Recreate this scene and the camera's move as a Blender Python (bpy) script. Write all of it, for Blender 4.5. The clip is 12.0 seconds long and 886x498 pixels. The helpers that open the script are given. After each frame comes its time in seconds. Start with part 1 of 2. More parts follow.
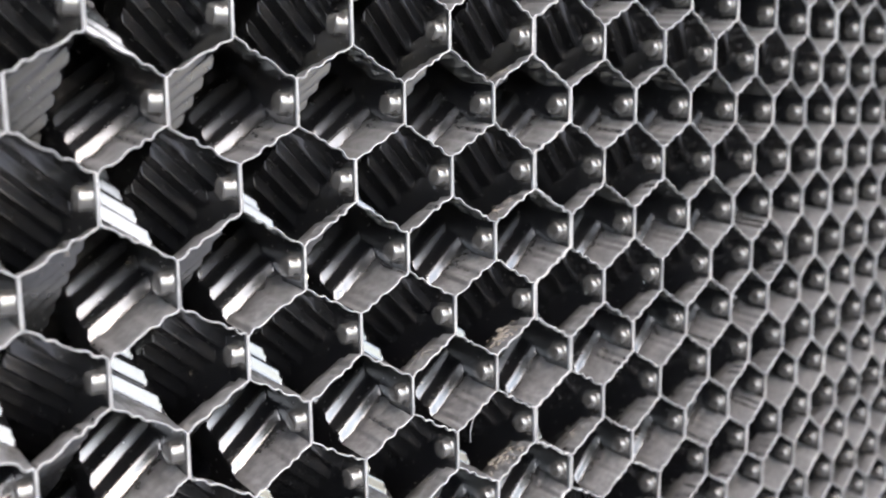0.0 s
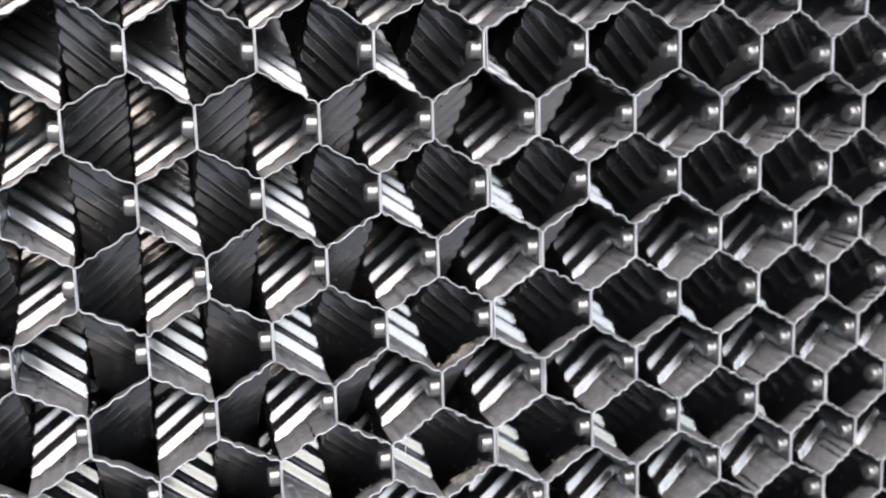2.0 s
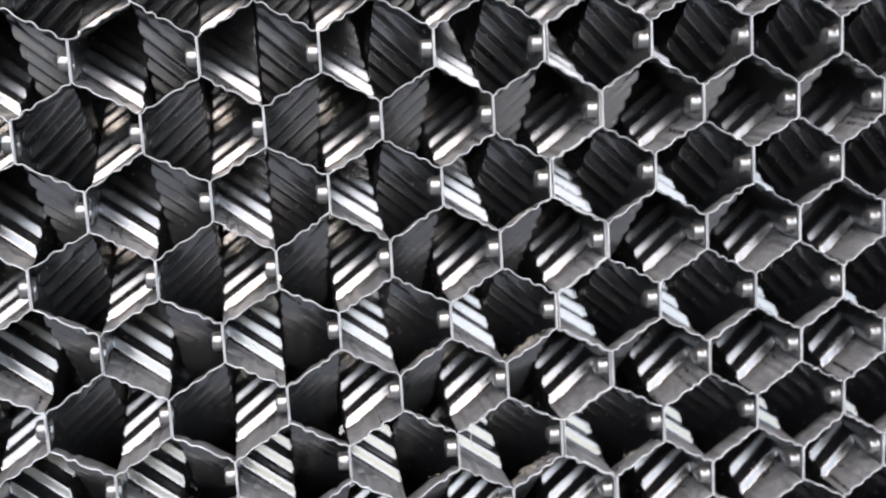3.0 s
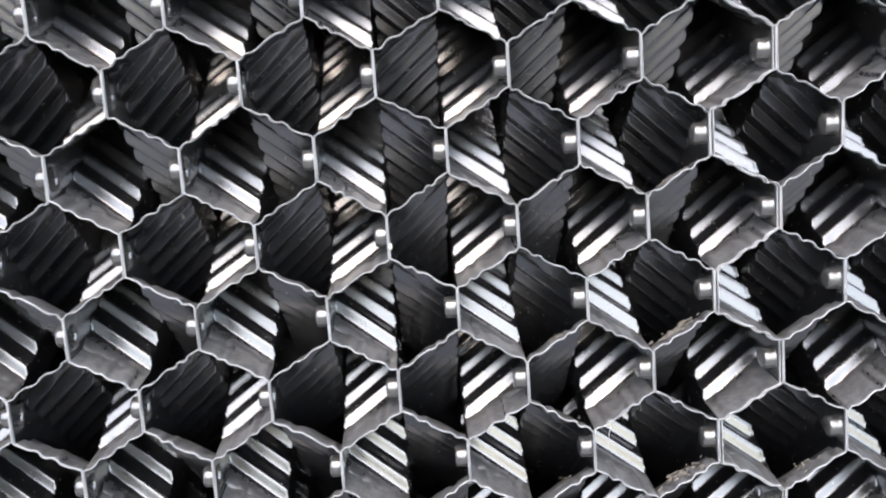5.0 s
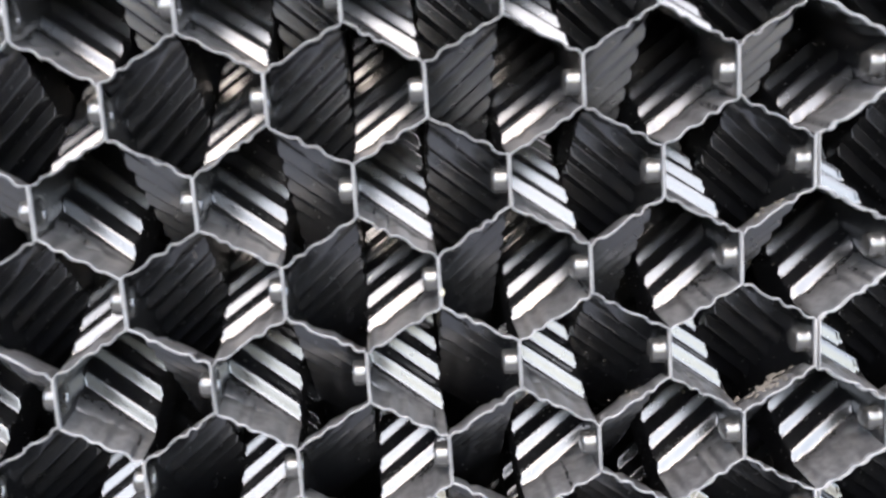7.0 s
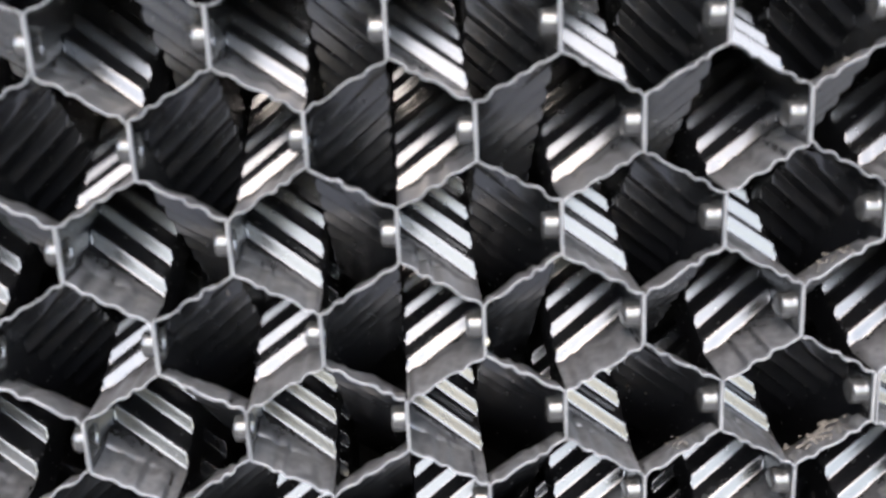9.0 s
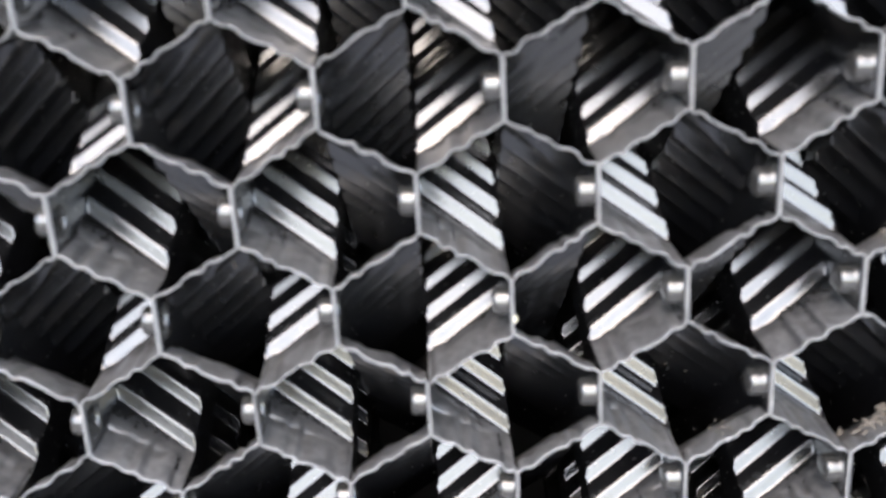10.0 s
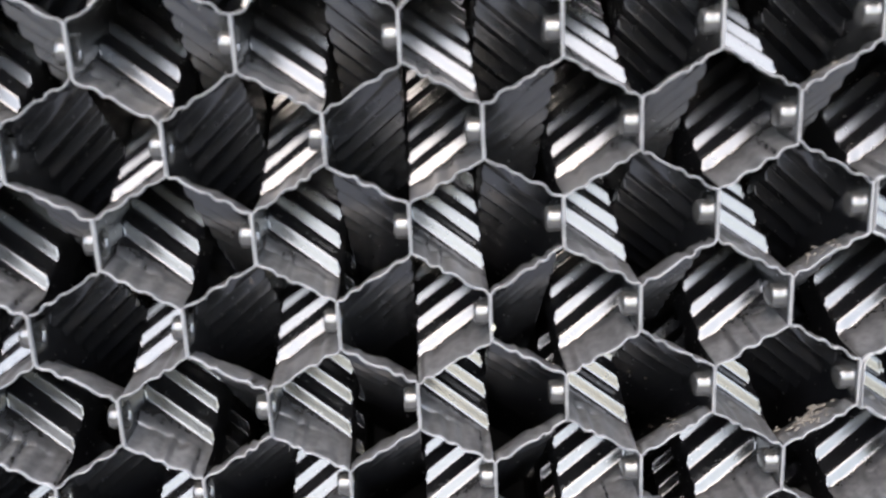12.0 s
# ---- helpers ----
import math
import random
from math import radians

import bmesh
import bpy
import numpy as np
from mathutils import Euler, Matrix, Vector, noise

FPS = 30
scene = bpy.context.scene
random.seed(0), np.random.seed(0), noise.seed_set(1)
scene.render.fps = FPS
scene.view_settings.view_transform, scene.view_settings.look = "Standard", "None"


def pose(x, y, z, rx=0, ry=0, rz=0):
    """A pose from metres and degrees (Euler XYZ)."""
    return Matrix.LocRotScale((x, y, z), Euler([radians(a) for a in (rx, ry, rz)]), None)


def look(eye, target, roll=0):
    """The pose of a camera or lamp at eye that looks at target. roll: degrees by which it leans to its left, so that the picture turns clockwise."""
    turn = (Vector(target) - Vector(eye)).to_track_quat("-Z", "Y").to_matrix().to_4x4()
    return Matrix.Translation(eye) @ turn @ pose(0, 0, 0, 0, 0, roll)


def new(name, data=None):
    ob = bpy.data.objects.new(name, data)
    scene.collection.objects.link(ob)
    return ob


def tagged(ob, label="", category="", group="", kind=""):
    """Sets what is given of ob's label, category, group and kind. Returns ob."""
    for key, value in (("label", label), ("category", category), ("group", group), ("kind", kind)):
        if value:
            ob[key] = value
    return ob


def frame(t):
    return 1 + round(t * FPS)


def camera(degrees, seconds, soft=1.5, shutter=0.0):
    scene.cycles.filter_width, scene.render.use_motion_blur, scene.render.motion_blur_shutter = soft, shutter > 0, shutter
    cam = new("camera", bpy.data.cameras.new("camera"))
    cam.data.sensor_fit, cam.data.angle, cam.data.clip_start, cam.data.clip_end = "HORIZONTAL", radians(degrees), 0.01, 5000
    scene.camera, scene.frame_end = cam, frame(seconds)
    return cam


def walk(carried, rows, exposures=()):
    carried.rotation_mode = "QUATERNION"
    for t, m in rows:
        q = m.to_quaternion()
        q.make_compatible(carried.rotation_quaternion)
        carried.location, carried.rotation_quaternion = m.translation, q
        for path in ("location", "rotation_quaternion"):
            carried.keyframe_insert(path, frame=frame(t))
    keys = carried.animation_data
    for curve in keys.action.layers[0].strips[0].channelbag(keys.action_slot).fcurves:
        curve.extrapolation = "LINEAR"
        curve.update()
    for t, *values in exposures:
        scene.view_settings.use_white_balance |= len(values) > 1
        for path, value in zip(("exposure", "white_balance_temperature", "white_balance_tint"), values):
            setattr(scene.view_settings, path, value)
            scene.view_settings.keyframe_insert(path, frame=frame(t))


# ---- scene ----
# camera path: seconds, place in metres, turn in degrees
cam = camera(53.36, 12.0, soft=2.0)
cam.data.dof.use_dof, cam.data.dof.focus_distance, cam.data.dof.aperture_fstop = True, 0.36, 7.5
ROWS = [
    (0.0, -0.14916, -0.2821, 0.48888, 82.36, 1.12, -40.861),
    (0.5, -0.08946, -0.28689, 0.48796, 81.955, 1.528, -36.314),
    (1.0, -0.05084, -0.31258, 0.48516, 82.217, 1.468, -31.085),
    (1.5, -0.01445, -0.34111, 0.49314, 82.282, 1.984, -25.039),
    (2.0, -0.00091, -0.36799, 0.49567, 82.314, 2.033, -19.493),
    (2.5, 0.01222, -0.38479, 0.49331, 82.937, 2.956, -15.331),
    (4.5, 0.03649, -0.3493, 0.47879, 82.811, 3.597, -2.993),
    (5.0, 0.03596, -0.33306, 0.47713, 82.429, 4.006, -2.198),
    (5.5, 0.04059, -0.33752, 0.47461, 82.502, 3.78, -1.125),
    (6.0, 0.03154, -0.32799, 0.46875, 82.553, 4.163, -1.447),
    (6.5, 0.02489, -0.30259, 0.48135, 82.824, 3.833, -2.505),
    (7.0, 0.01136, -0.27926, 0.49168, 81.436, 3.674, -3.739),
    (9.0, 0.00271, -0.25797, 0.52576, 76.869, 2.647, -3.01),
    (9.5, 0.00291, -0.24579, 0.5242, 75.248, 3.017, -1.837),
    (10.0, 0.00399, -0.2344, 0.5232, 74.265, 3.057, -1.461),
    (10.5, 0.00458, -0.23489, 0.52041, 74.658, 2.801, -1.824),
    (11.0, 0.00895, -0.24023, 0.52498, 75.207, 2.838, -1.743),
    (11.5, 0.00694, -0.24984, 0.52981, 75.205, 2.884, -1.701),
    (12.0, 0.00455, -0.27564, 0.53127, 76.107, 2.653, -1.886),
]
walk(cam, [(t, pose(x, y, z, rx, ry, rz)) for t, x, y, z, rx, ry, rz in ROWS], exposures=[(0.0, 2.84, 7600, 12), (1.0, 2.76, 7500, 12), (2.5, 2.64, 7350, 12), (5.5, 2.56, 7250, 12), (12.0, 2.38, 7300, 12)])

# ---- light ----
world = bpy.data.worlds.new("sky")
scene.world = world
world.use_nodes = True
wn = world.node_tree.nodes
sky = wn.new("ShaderNodeTexSky")
sky.sky_type = "NISHITA"
sky.sun_disc = False
sky.sun_elevation = radians(50)
sky.sun_rotation = radians(202)
sky.air_density, sky.dust_density = 1.0, 1.2
wn["Background"].inputs["Strength"].default_value = 0.2
pale = wn.new("ShaderNodeHueSaturation")   # thin high cloud greys the blue
pale.inputs["Saturation"].default_value = 0.9
world.node_tree.links.new(sky.outputs["Color"], pale.inputs["Color"])
world.node_tree.links.new(pale.outputs["Color"], wn["Background"].inputs["Color"])
sun_data = bpy.data.lights.new("sun", "SUN")
sun_data.energy, sun_data.angle, sun_data.color = 0.50, radians(64), (1.0, 0.93, 0.84)
sun = new("sun", sun_data)
sun.matrix_world = look((0.45, -2.6, 3.7), (0.05, 0, 0.5))


# ---- materials ----
def nodes_of(name):
    m = bpy.data.materials.new(name)
    m.use_nodes = True
    return m, m.node_tree.nodes, m.node_tree.links, m.node_tree.nodes["Principled BSDF"]


def ramp(nodes, links, source, lo, hi, low, high):
    n = nodes.new("ShaderNodeMapRange")
    n.inputs["From Min"].default_value, n.inputs["From Max"].default_value = lo, hi
    n.inputs["To Min"].default_value, n.inputs["To Max"].default_value = low, high
    links.new(source, n.inputs["Value"])
    return n.outputs["Result"]


def surface(name, dark, light, rough, scale, metal=0.0, bump=0.0, spec=0.5, specks=None, ior=1.5, mouth_light=None):
    """Two scales of noise in colour, roughness and relief; specks: colour of sparse dried dirt."""
    m, n, l, b = nodes_of(name)
    co = n.new("ShaderNodeTexCoord").outputs["Object"]
    info = n.new("ShaderNodeObjectInfo").outputs["Random"]
    big, fine = n.new("ShaderNodeTexNoise"), n.new("ShaderNodeTexNoise")
    for tex, s, d in ((big, scale, 3), (fine, scale * 9, 4)):
        l.new(co, tex.inputs["Vector"])
        tex.inputs["Scale"].default_value, tex.inputs["Detail"].default_value = s, d
    mix = n.new("ShaderNodeMix")
    mix.data_type = "RGBA"
    mix.inputs["A"].default_value, mix.inputs["B"].default_value = (*dark, 1), (*light, 1)
    both = n.new("ShaderNodeMath")
    both.operation = "MULTIPLY_ADD"
    l.new(fine.outputs["Fac"], both.inputs[0])
    both.inputs[1].default_value = 0.5
    l.new(ramp(n, l, big.outputs["Fac"], 0.3, 0.7, -0.1, 0.6), both.inputs[2])
    l.new(both.outputs[0], mix.inputs["Factor"])
    colour = mix.outputs["Result"]
    if specks:
        dirt = n.new("ShaderNodeTexNoise")
        l.new(co, dirt.inputs["Vector"])
        dirt.inputs["Scale"].default_value, dirt.inputs["Detail"].default_value = 190, 6
        over = n.new("ShaderNodeMix")
        over.data_type = "RGBA"
        l.new(ramp(n, l, dirt.outputs["Fac"], 0.71, 0.76, 0, 0.5), over.inputs["Factor"])
        l.new(colour, over.inputs["A"])
        over.inputs["B"].default_value = (*specks, 1)
        colour = over.outputs["Result"]
    roughness = ramp(n, l, fine.outputs["Fac"], 0.3, 0.7, rough[0], rough[1])
    if mouth_light:
        # light falling into cell mouths, painted in as paler grey with a ragged limit
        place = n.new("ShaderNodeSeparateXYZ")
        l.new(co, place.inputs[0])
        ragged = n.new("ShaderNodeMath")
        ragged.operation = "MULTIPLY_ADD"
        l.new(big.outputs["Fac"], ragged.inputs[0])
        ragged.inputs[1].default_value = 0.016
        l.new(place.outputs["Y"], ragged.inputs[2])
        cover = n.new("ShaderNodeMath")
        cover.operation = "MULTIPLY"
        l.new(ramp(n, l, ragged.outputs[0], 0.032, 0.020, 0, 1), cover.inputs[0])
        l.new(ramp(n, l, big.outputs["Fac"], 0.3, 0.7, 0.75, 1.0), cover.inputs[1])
        # painted only on what faces up, where that light lands
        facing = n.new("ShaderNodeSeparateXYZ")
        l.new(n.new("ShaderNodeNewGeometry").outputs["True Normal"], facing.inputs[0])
        upturned = n.new("ShaderNodeMath")
        upturned.operation = "MULTIPLY"
        l.new(cover.outputs[0], upturned.inputs[0])
        l.new(ramp(n, l, facing.outputs["Z"], 0.3, 0.65, 0, 1), upturned.inputs[1])
        cover = upturned
        paler = n.new("ShaderNodeMix")
        paler.data_type = "RGBA"
        l.new(cover.outputs[0], paler.inputs["Factor"])
        l.new(colour, paler.inputs["A"])
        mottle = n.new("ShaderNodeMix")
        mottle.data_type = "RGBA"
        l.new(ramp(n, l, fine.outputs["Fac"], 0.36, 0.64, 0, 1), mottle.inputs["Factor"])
        mottle.inputs["A"].default_value = (*[0.55 * c for c in mouth_light], 1)
        mottle.inputs["B"].default_value = (*[1.35 * c for c in mouth_light], 1)
        l.new(mottle.outputs["Result"], paler.inputs["B"])
        colour = paler.outputs["Result"]
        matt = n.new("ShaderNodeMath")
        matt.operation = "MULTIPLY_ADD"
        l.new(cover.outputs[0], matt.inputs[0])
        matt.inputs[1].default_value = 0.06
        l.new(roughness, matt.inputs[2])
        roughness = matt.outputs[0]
    l.new(colour, b.inputs["Base Color"])
    l.new(roughness, b.inputs["Roughness"])
    b.inputs["Metallic"].default_value = metal
    b.inputs["IOR"].default_value = ior
    b.inputs["Specular IOR Level"].default_value = spec
    if bump:
        bp = n.new("ShaderNodeBump")
        bp.inputs["Strength"].default_value, bp.inputs["Distance"].default_value = bump, 0.0004
        l.new(fine.outputs["Fac"], bp.inputs["Height"])
        l.new(bp.outputs["Normal"], b.inputs["Normal"])
    return m


BARE = dict(dark=(0.0035, 0.0036, 0.0042), light=(0.008, 0.008, 0.009), rough=(0.245, 0.275), scale=40, bump=0.012, spec=1.0, ior=1.66)
PLASTIC = surface("glossy_dark_plastic", **BARE)
# same plastic with dirt specks, and incoming light painted pale at the mouths
MOUTH_LIT = surface("glossy_dark_plastic_mouth_lit", **BARE, specks=(0.2, 0.17, 0.14), mouth_light=(0.092, 0.092, 0.093))
PRESSED = surface("pressed_dark_plastic", (0.028, 0.027, 0.026), (0.055, 0.053, 0.05), (0.17, 0.26), 60, bump=0.02, spec=1.0, ior=1.6)
EDGE = surface("cut_plastic_edge", (0.13, 0.13, 0.134), (0.26, 0.26, 0.26), (0.35, 0.6), 90)
# blue tint is for the bluish light that the ground reflects into the flutes
CONCRETE = surface("concrete", (0.095, 0.102, 0.118), (0.15, 0.158, 0.175), (0.7, 0.95), 3, bump=0.3)
# near-black for the added backing and light-blocking wall
SHADE_DARK = surface("shade_dark", (0.014, 0.014, 0.015), (0.026, 0.025, 0.024), (0.75, 0.95), 2, bump=0.3)

# ---- the honeycomb: plan in metres ----
W = 0.05          # cell width
PITCH = 0.0304    # height from one row of cells to the next
WALL = 0.0165     # height of an upright cell wall
TOP_ROW = 0.5     # height of the middle of row 0
ROW_LO, ROW_HI = -12, 15
COL_LO, COL_HI = -7, 18
THICK = 0.00026
SEAMS = {3: 0.0011, 9: 0.0012}   # blocks begin at these columns, with a gap before them


TREAD, FLIGHT = 0.12, 12


BEFORE = 3   # ribs of the flight that the smooth lip at the mouth cuts away


def ramp_line(y, step, riser, lip):
    """The straight run on which the stairs ride: nearly level at the mouth, steeper past the lip."""
    return TREAD * y + np.maximum(y - lip, 0) * riser / step


def stairs(y, start, step, riser, run, lip):
    """How far a channel has climbed at depth y: a smooth lip, then treads with steep rounded risers."""
    flight = -riser * (BEFORE + 0.5) - (y - start) * riser / step
    for n in range(-BEFORE, FLIGHT):
        t = np.clip((y - start - n * step) / run + 0.5, 0, 1)
        flight = flight + riser * t * t * (3 - 2 * t)
    return ramp_line(y, step, riser, lip) + flight * np.clip((y - lip) / 0.003, 0, 1)


def depths(start, step, run, lip, fine):
    """Depths at which a facet is cut into faces: close together on the risers."""
    y = []
    for n in range(-BEFORE, FLIGHT):
        c = start + n * step
        if n > 6:
            y += [c - run / 2, c + run / 2]
            continue
        y += [c + run * q for q in ((-0.5, -0.34, -0.2, 0.0, 0.2, 0.34, 0.5) if fine else (-0.5, -0.2, 0.2, 0.5))]
        y += [c + step * q for q in ((0.35, 0.5, 0.65) if fine else (0.5,))]
    y = np.maximum(np.array(y), lip + 2e-6 * np.arange(1, len(y) + 1))
    return np.concatenate([np.linspace(0, lip, 7 if fine else 4), y])


def jitter(row, col, seed):
    return noise.noise(Vector((row * 3.17 + seed * 40.3, col * 2.71, seed * 7.7)))


def joint(row, col, shift=0.0):
    """Middle of the upright wall number col of a row. From column 4 on the pack is squeezed, more and more."""
    x = W * (col + (0.5 if row % 2 == 0 else 0.0)) + shift
    z = TOP_ROW - PITCH * row
    u = min(max(x - 0.235, 0.0), 0.2)
    x -= 0.6 * u * u + 0.24 * max(x - 0.435, 0.0)
    z = 0.43 + (z - 0.43) * (1 - 0.3 * u)
    return x + 0.0006 * jitter(row, col, 1), z + 0.0006 * jitter(row, col, 2)


def add_grid(verts, faces, grid):
    """Joins a grid of points (rows, columns, 3) to the lists."""
    base = sum(len(v) for v in verts)
    a, b = grid.shape[:2]
    verts.append(grid.reshape(-1, 3))
    i = base + np.arange(a * b).reshape(a, b)
    faces.append(np.stack([i[:-1, :-1], i[1:, :-1], i[1:, 1:], i[:-1, 1:]], -1).reshape(-1, 4))


def mesh_of(name, verts, faces, material, smooth=True, second=None, marks=()):
    """second: another material, for the grids whose place in the lists is in marks."""
    v, f = np.concatenate(verts), np.concatenate(faces)
    me = bpy.data.meshes.new(name)
    me.vertices.add(len(v))
    me.vertices.foreach_set("co", v.ravel().astype(np.float32))
    me.loops.add(f.size)
    me.loops.foreach_set("vertex_index", f.ravel().astype(np.int32))
    me.polygons.add(len(f))
    me.polygons.foreach_set("loop_start", (np.arange(len(f)) * 4).astype(np.int32))
    me.polygons.foreach_set("use_smooth", np.full(len(f), smooth))
    me.update(calc_edges=True)
    me.materials.append(material)
    if second:
        me.materials.append(second)
        me.polygons.foreach_set("material_index", np.concatenate([np.full(len(q), int(i in marks), np.int32) for i, q in enumerate(faces)]))
    return me


KNOB_Y, KNOB_R, KNOB_H, PATCH = 0.0066, 0.0046, 0.0050, 0.0058


def knob_mesh():
    """A pressed button: a square of wall with a rounded post that stands out to -x, hollow behind."""
    n = 14
    rings = []
    for rad, h in ((None, 0), (1.12, 0), (1.02, 0.06), (0.97, 0.2), (0.96, 0.5), (0.94, 0.8), (0.88, 0.93), (0.77, 0.99), (0.4, 1.01), (0.02, 1.015)):
        ring = []
        for i in range(n + 1):
            a = 2 * math.pi * i / n
            c, s = math.cos(a), math.sin(a)
            q = PATCH / max(abs(c), abs(s)) if rad is None else KNOB_R * rad
            ring.append((-KNOB_H * h, q * c, q * s))
        rings.append(ring)
    verts, faces = [], []
    add_grid(verts, faces, np.array(rings))
    return mesh_of("spacer_knob", verts, faces, PRESSED)


KNOB = knob_mesh()


def sheet_profile(kind, col, shift):
    """Corner line of one sheet from top to bottom: (x, z top, z bottom, row) of each upright wall that it touches."""
    line = []
    for row in range(ROW_LO, ROW_HI + 1):
        odd = row % 2 != 0
        if kind == "rising":
            x, z = joint(row, col, shift)
            x += THICK if odd else -THICK
        else:
            x, z = joint(row, col + 1 if odd else col, shift)
            x += -THICK if odd else THICK
        line.append((x, z + WALL / 2, z - WALL / 2, row))
    return line


# depth of the first riser, step, height and run of a riser, slant of the risers, depth of the smooth lip;
# by sheet and way the facet leans
SHAPE = {
    ("rising", True): (0.0205, 0.0120, 0.0058, 0.0017, 0.46, 0.0150),
    ("rising", False): (0.0190, 0.0100, 0.0052, 0.0028, 0.34, 0.0160),
    ("falling", True): (0.0170, 0.0095, 0.0056, 0.0010, 0.66, 0.0090),
    ("falling", False): (0.0150, 0.0088, 0.0054, 0.0008, 0.70, 0.0080),
}


def facet(kind, a, b, fine, phase):
    """Grid of a sloping facet from the foot of wall a to the head of wall b."""
    x1, z1, x2, z2 = a[0], a[2], b[0], b[1]
    n = 21 if fine else 7
    right = x2 > x1
    sign = 1 if kind == "rising" else -1
    first, step, riser, run, skew, lip = SHAPE[kind, right]
    rows = []
    for s in np.concatenate([[0, 0.012], np.linspace(0.04, 0.96, n), [0.988, 1]]):
        w = (1 - s if kind == "rising" else s) * (z1 - z2)
        start = first + skew * w
        y = depths(start, step, run, lip, fine)
        ends = min(1, min(s, 1 - s) / 0.012)
        ride = ramp_line(y, step, riser, lip)
        climb = ride + (stairs(y, start, step, riser, run, lip) - ride) * (3 - 2 * ends) * ends * ends
        q = s * 3.4 + phase + 0.6 * noise.noise(Vector((s * 3.1, phase * 5, 8.8)))
        mouth = 1 - np.clip((y - lip) / 0.005, 0, 1)
        wave = (0.00050 + 0.00036 * noise.noise(Vector((s * 2.5, phase * 9, 3.3)))) * math.tanh(1.8 * math.sin(2 * math.pi * q)) * ends * mouth
        x = np.full(len(y), x1 + (x2 - x1) * s) + (0.46 if right else -0.46) * wave
        z = z1 + (z2 - z1) * s + sign * climb + 0.88 * wave
        rows.append(np.stack([x, y, z], -1))
    return np.array(rows)


def build_sheet(kind, col, block, shift):
    line = sheet_profile(kind, col, shift)
    close = -6 <= col <= 7
    verts, faces, rim, knobs = [], [], [], []
    facets, marks = [], set()
    for a, b in zip(line, line[1:]):
        fine = close and -5 <= a[3] <= 7
        facets.append(facet(kind, a, b, fine, 2.0 * jitter(a[3], col, 3 if kind == "rising" else 4)))
    sign = 1 if kind == "rising" else -1
    for i, (x, top, low, row) in enumerate(line):
        # upright wall between the facet above and the facet below, left open where the pressed button sits
        zc = (top + low) / 2
        y0, y1 = KNOB_Y - PATCH, KNOB_Y + PATCH
        ys = np.concatenate([[0.0, y0], [y1], np.linspace(y1 + 0.001, 0.130, 90 if close else 44)])
        head = facets[i - 1][-1] if i else None
        foot = facets[i][0] if i < len(facets) else None
        up = np.interp(ys, head[:, 1], head[:, 2]) if i else top + sign * TREAD * ys
        down = np.interp(ys, foot[:, 1], foot[:, 2]) if foot is not None else low + sign * TREAD * ys
        flat = np.full(len(ys), x)
        for part, hi, lo in ((slice(0, 2), up, down), (slice(1, 3), up, np.full(len(ys), zc + PATCH)), (slice(1, 3), np.full(len(ys), zc - PATCH), down), (slice(2, None), up, down)):
            add_grid(verts, faces, np.stack([np.stack([flat[part], ys[part], q[part]], -1) for q in (hi, lo)]))
        knobs.append((x, KNOB_Y, zc))
        rim += [(x, top), (x, low)]
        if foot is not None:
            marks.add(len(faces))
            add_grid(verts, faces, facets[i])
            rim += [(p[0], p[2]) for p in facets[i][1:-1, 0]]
    ob = new("sheet", mesh_of("sheet", verts, faces, PLASTIC, second=MOUTH_LIT, marks=marks))
    ob.parent = block
    tagged(ob, label="glossy dark sheet with stepped flutes")
    # cut front edge: a thin solid strip along the rim
    r = np.array(rim)
    d = np.gradient(r, axis=0)
    d /= np.linalg.norm(d, axis=1)[:, None]
    nrm = np.stack([d[:, 1], -d[:, 0]], -1)
    ring = []
    for off, y in ((-1, 0.0010), (-1, -0.0001), (-0.6, -0.0004), (0.6, -0.0004), (1, -0.0001), (1, 0.0010), (-1, 0.0010)):
        q = r + nrm * off * 0.00026
        ring.append(np.stack([q[:, 0], np.full(len(q), y), q[:, 1]], -1))
    verts, faces = [], []
    add_grid(verts, faces, np.stack(ring))
    edge = new("cut_edge", mesh_of("cut_edge", verts, faces, EDGE))
    edge.parent = ob
    tagged(edge, label="pale scuffed cut edge")
    for x, y, z in knobs:
        k = new("spacer_knob", KNOB)
        k.parent = ob
        k.location = (x, y, z)


starts = [COL_LO, *sorted(SEAMS)]
ends = [*sorted(SEAMS), COL_HI]
gap = 0.0
for first, last in zip(starts, ends):
    gap += SEAMS.get(first, 0.0)
    block = tagged(new("honeycomb_block"), label="glossy dark plastic honeycomb block of fluted glued sheets", category="honeycomb block", group="honeycomb blocks")
    for col in range(first, last):
        build_sheet("rising", col, block, gap)
        build_sheet("falling", col, block, gap)
    build_sheet("rising", last, block, gap)


# ---- small things in the cells ----
CRUST = surface("mineral_crust", (0.06, 0.053, 0.045), (0.16, 0.143, 0.122), (0.6, 0.9), 160, bump=0.6)
GLUE = surface("dried_glue", (0.42, 0.38, 0.28), (0.6, 0.55, 0.42), (0.3, 0.5), 200)


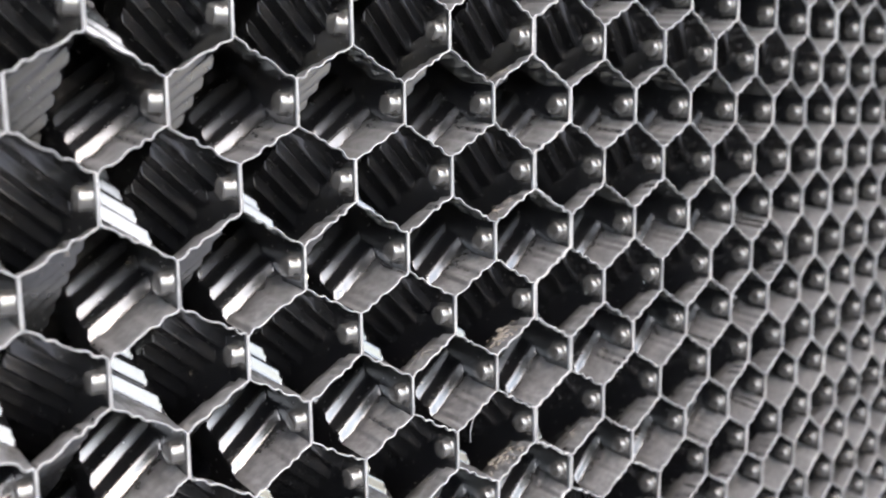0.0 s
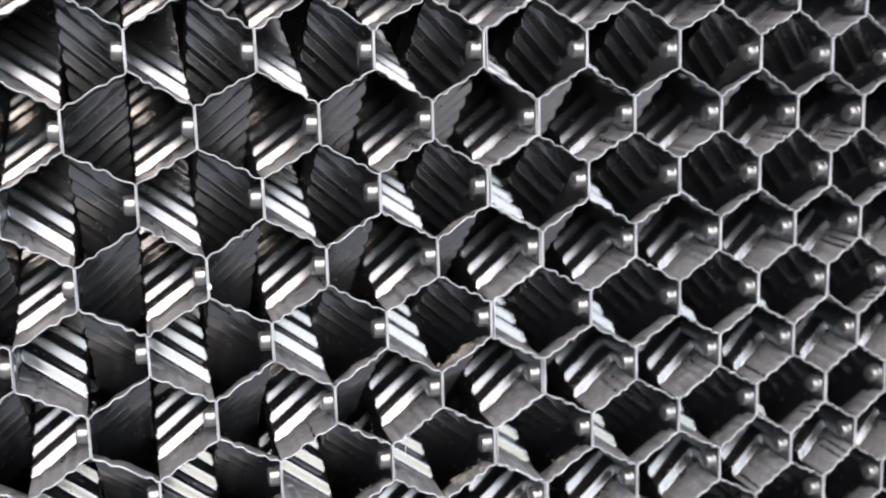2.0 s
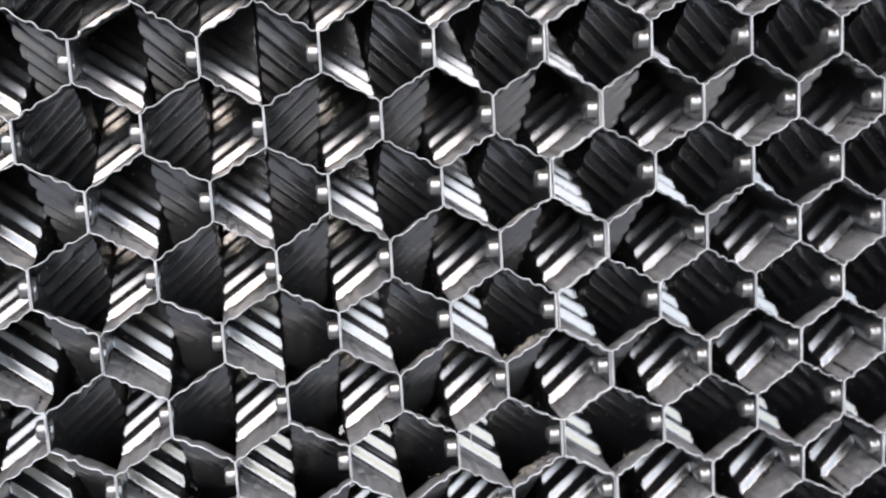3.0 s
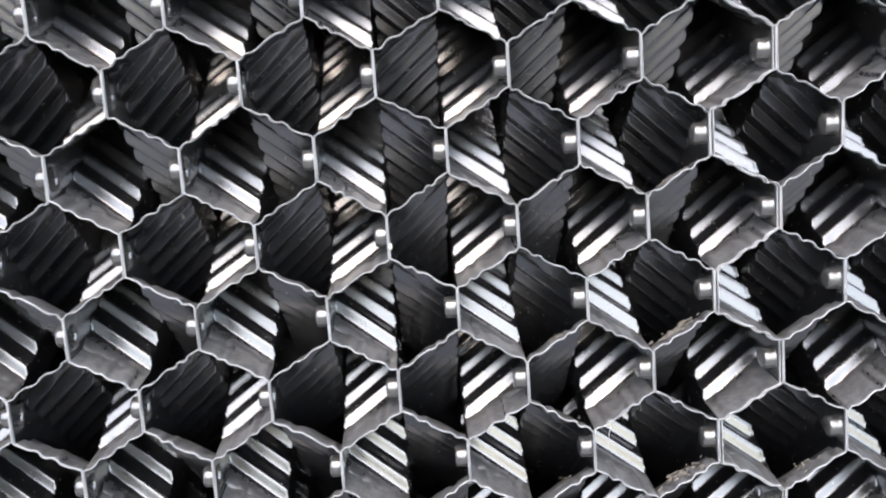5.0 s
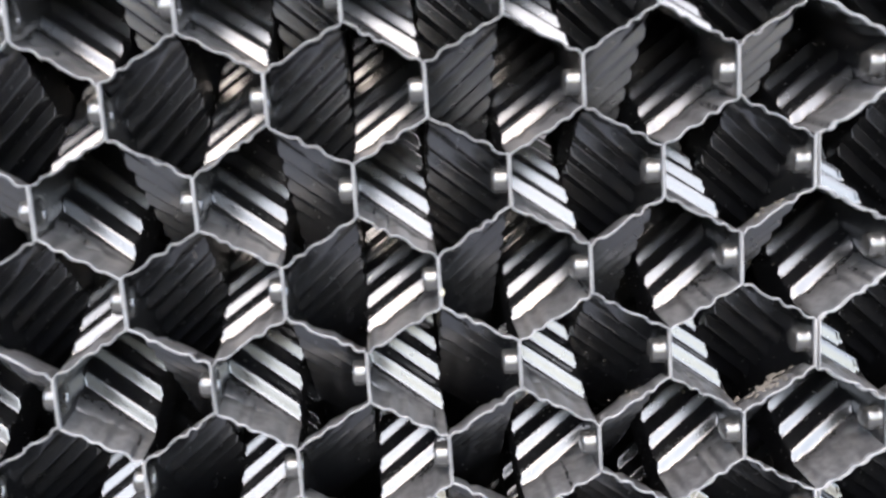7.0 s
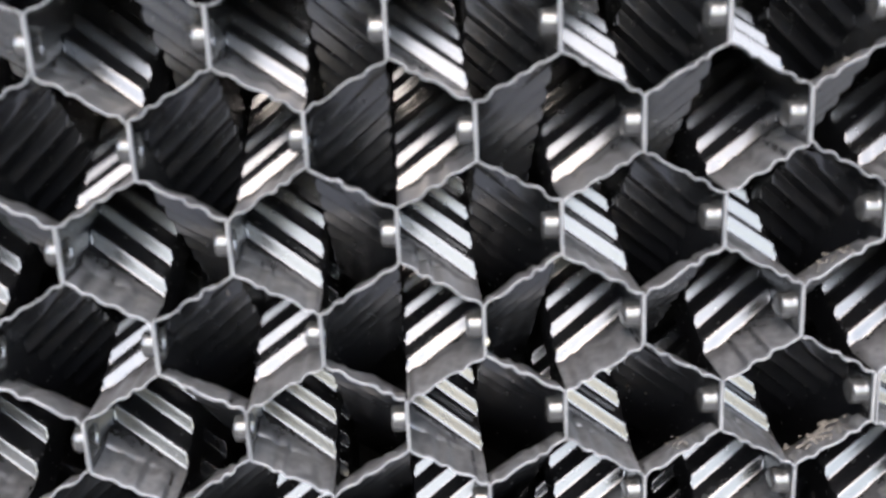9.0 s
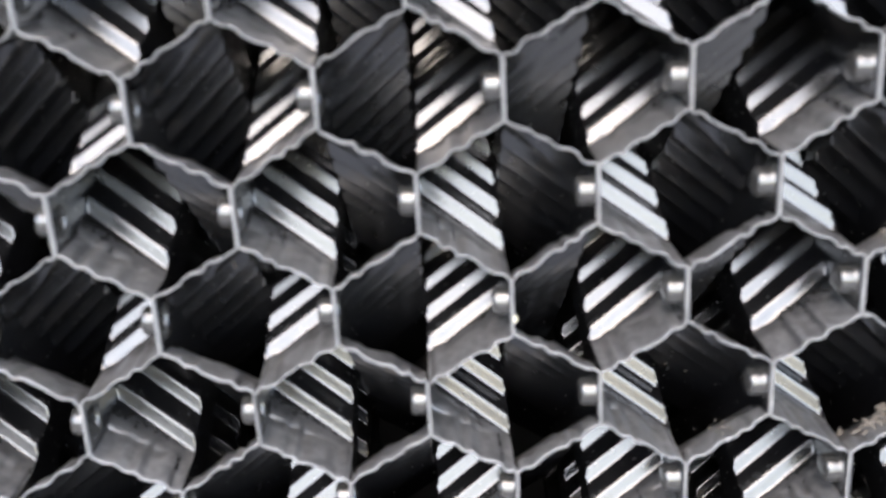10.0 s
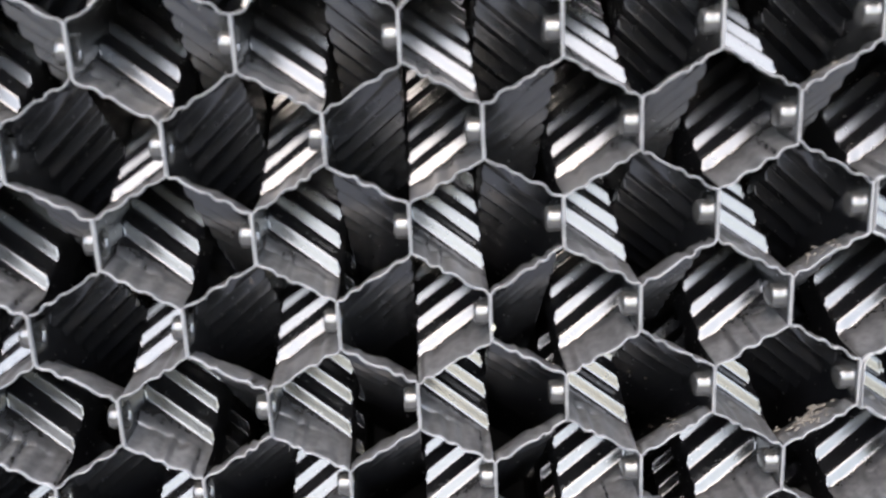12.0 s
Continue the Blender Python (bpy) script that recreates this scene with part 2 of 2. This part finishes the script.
def crust(row, col, size, seed):
    """Flakes of dried mineral dirt on the floor of a cell's mouth, on the facet that runs down from the right."""
    xa, za = joint(row, col + 1)
    xb, zb = joint(row + 1, col)
    a, b = Vector((xa, 0, za - WALL / 2)), Vector((xb, 0, zb + WALL / 2))
    rng = random.Random(seed)
    bm = bmesh.new()
    for i in range(int(40 * size)):
        s = min(0.92, max(0.12, rng.gauss(0.48, 0.15 * size)))
        y = min(0.016, max(0.0025, rng.gauss(0.009, 0.003)))
        r = rng.uniform(0.0003, 0.0011) * size
        c = a.lerp(b, s) + Vector((0, y, -TREAD * y + 0.00045))
        top = bm.verts.new(c + Vector((0, 0, 0.0003)))
        ring = []
        for j in range(7):
            ang = j * 2 * math.pi / 7
            q = r * rng.uniform(0.6, 1.2)
            du, dv = q * math.cos(ang), q * math.sin(ang)
            ring.append(bm.verts.new(c + Vector((du, dv, du * (a.z - b.z) / (a.x - b.x) - TREAD * dv - 0.0002))))
        for j in range(7):
            bm.faces.new((top, ring[j], ring[(j + 1) % 7]))
    me = bpy.data.meshes.new("mineral_crust")
    bm.to_mesh(me)
    bm.free()
    me.materials.append(CRUST)
    tagged(new("mineral_crust", me), label="pale brown flaky mineral crust on a cell floor", category="dirt", group="mineral crusts")


for row, col, size, seed in ((1, 2, 0.9, 3), (3, 2, 1.3, 4), (5, 2, 1.3, 5), (3, 1, 0.5, 6), (5, 3, 0.6, 7), (7, 2, 0.9, 8), (-1, 2, 0.6, 9), (5, 1, 0.5, 10)):
    crust(row, col, size, seed)


def glue_bead(x, z, r):
    bm = bmesh.new()
    bmesh.ops.create_icosphere(bm, subdivisions=3, radius=r)
    for v in bm.verts:
        v.co += v.co.normalized() * r * 0.3 * noise.noise(v.co * 900 + Vector((x * 50, z * 50, 0)))
        v.co.z *= 1.5
    me = bpy.data.meshes.new("glue_bead")
    bm.to_mesh(me)
    bm.free()
    for p in me.polygons:
        p.use_smooth = True
    me.materials.append(GLUE)
    ob = tagged(new("glue_bead", me), label="small pale bead of dried glue on a cell edge", category="glue bead")
    ob.location = (x, 0.0004, z)


glue_bead(0.0256, 0.4352, 0.0009)

curl = bpy.data.curves.new("plastic_swarf", "CURVE")
curl.dimensions, curl.bevel_depth, curl.bevel_resolution = "3D", 0.00016, 2
spline = curl.splines.new("BEZIER")
spline.bezier_points.add(3)
for bp, co in zip(spline.bezier_points, ((0.1165, -0.0002, 0.3664), (0.1100, -0.0010, 0.3622), (0.1060, -0.0022, 0.3572), (0.1050, -0.0030, 0.3512))):
    bp.co = co
    bp.handle_left_type = bp.handle_right_type = "AUTO"
curl.materials.append(EDGE)
tagged(new("plastic_swarf", curl), label="thin pale curl of plastic hanging from a cut edge", category="swarf")


# ---- setting ----
def box(name, lo, hi, material):
    bm = bmesh.new()
    bmesh.ops.create_cube(bm, size=1)
    for v in bm.verts:
        v.co = [l + (c + 0.5) * (h - l) for c, l, h in zip(v.co, lo, hi)]
    me = bpy.data.meshes.new(name)
    bm.to_mesh(me)
    bm.free()
    me.materials.append(material)
    return tagged(new(name, me), kind="structure")


floor_z = TOP_ROW - PITCH * (ROW_HI + 0.5) - 0.02
back_y = 0.148
# unseen ground, added for what the undersides of the flutes reflect
tagged(box("ground", (-60, -60, floor_z - 0.2), (60, 60, floor_z), CONCRETE), label="unseen blue-grey ground added to reflect into the cells", category="ground")
# added backing, coloured dark for the shade of a deeper pack
tagged(box("wall_north", (-4, back_y, floor_z), (5, back_y + 0.2, 2.6), SHADE_DARK), label="plain dark backing added for the shade deep behind the blocks", category="wall")
# out of view, added to keep low light from the left off the cells
tagged(box("wall_west", (-1.9, -7.0, floor_z), (-1.7, back_y - 0.01, 0.7), SHADE_DARK), label="unseen dark wall added to block low light from the left", category="wall")
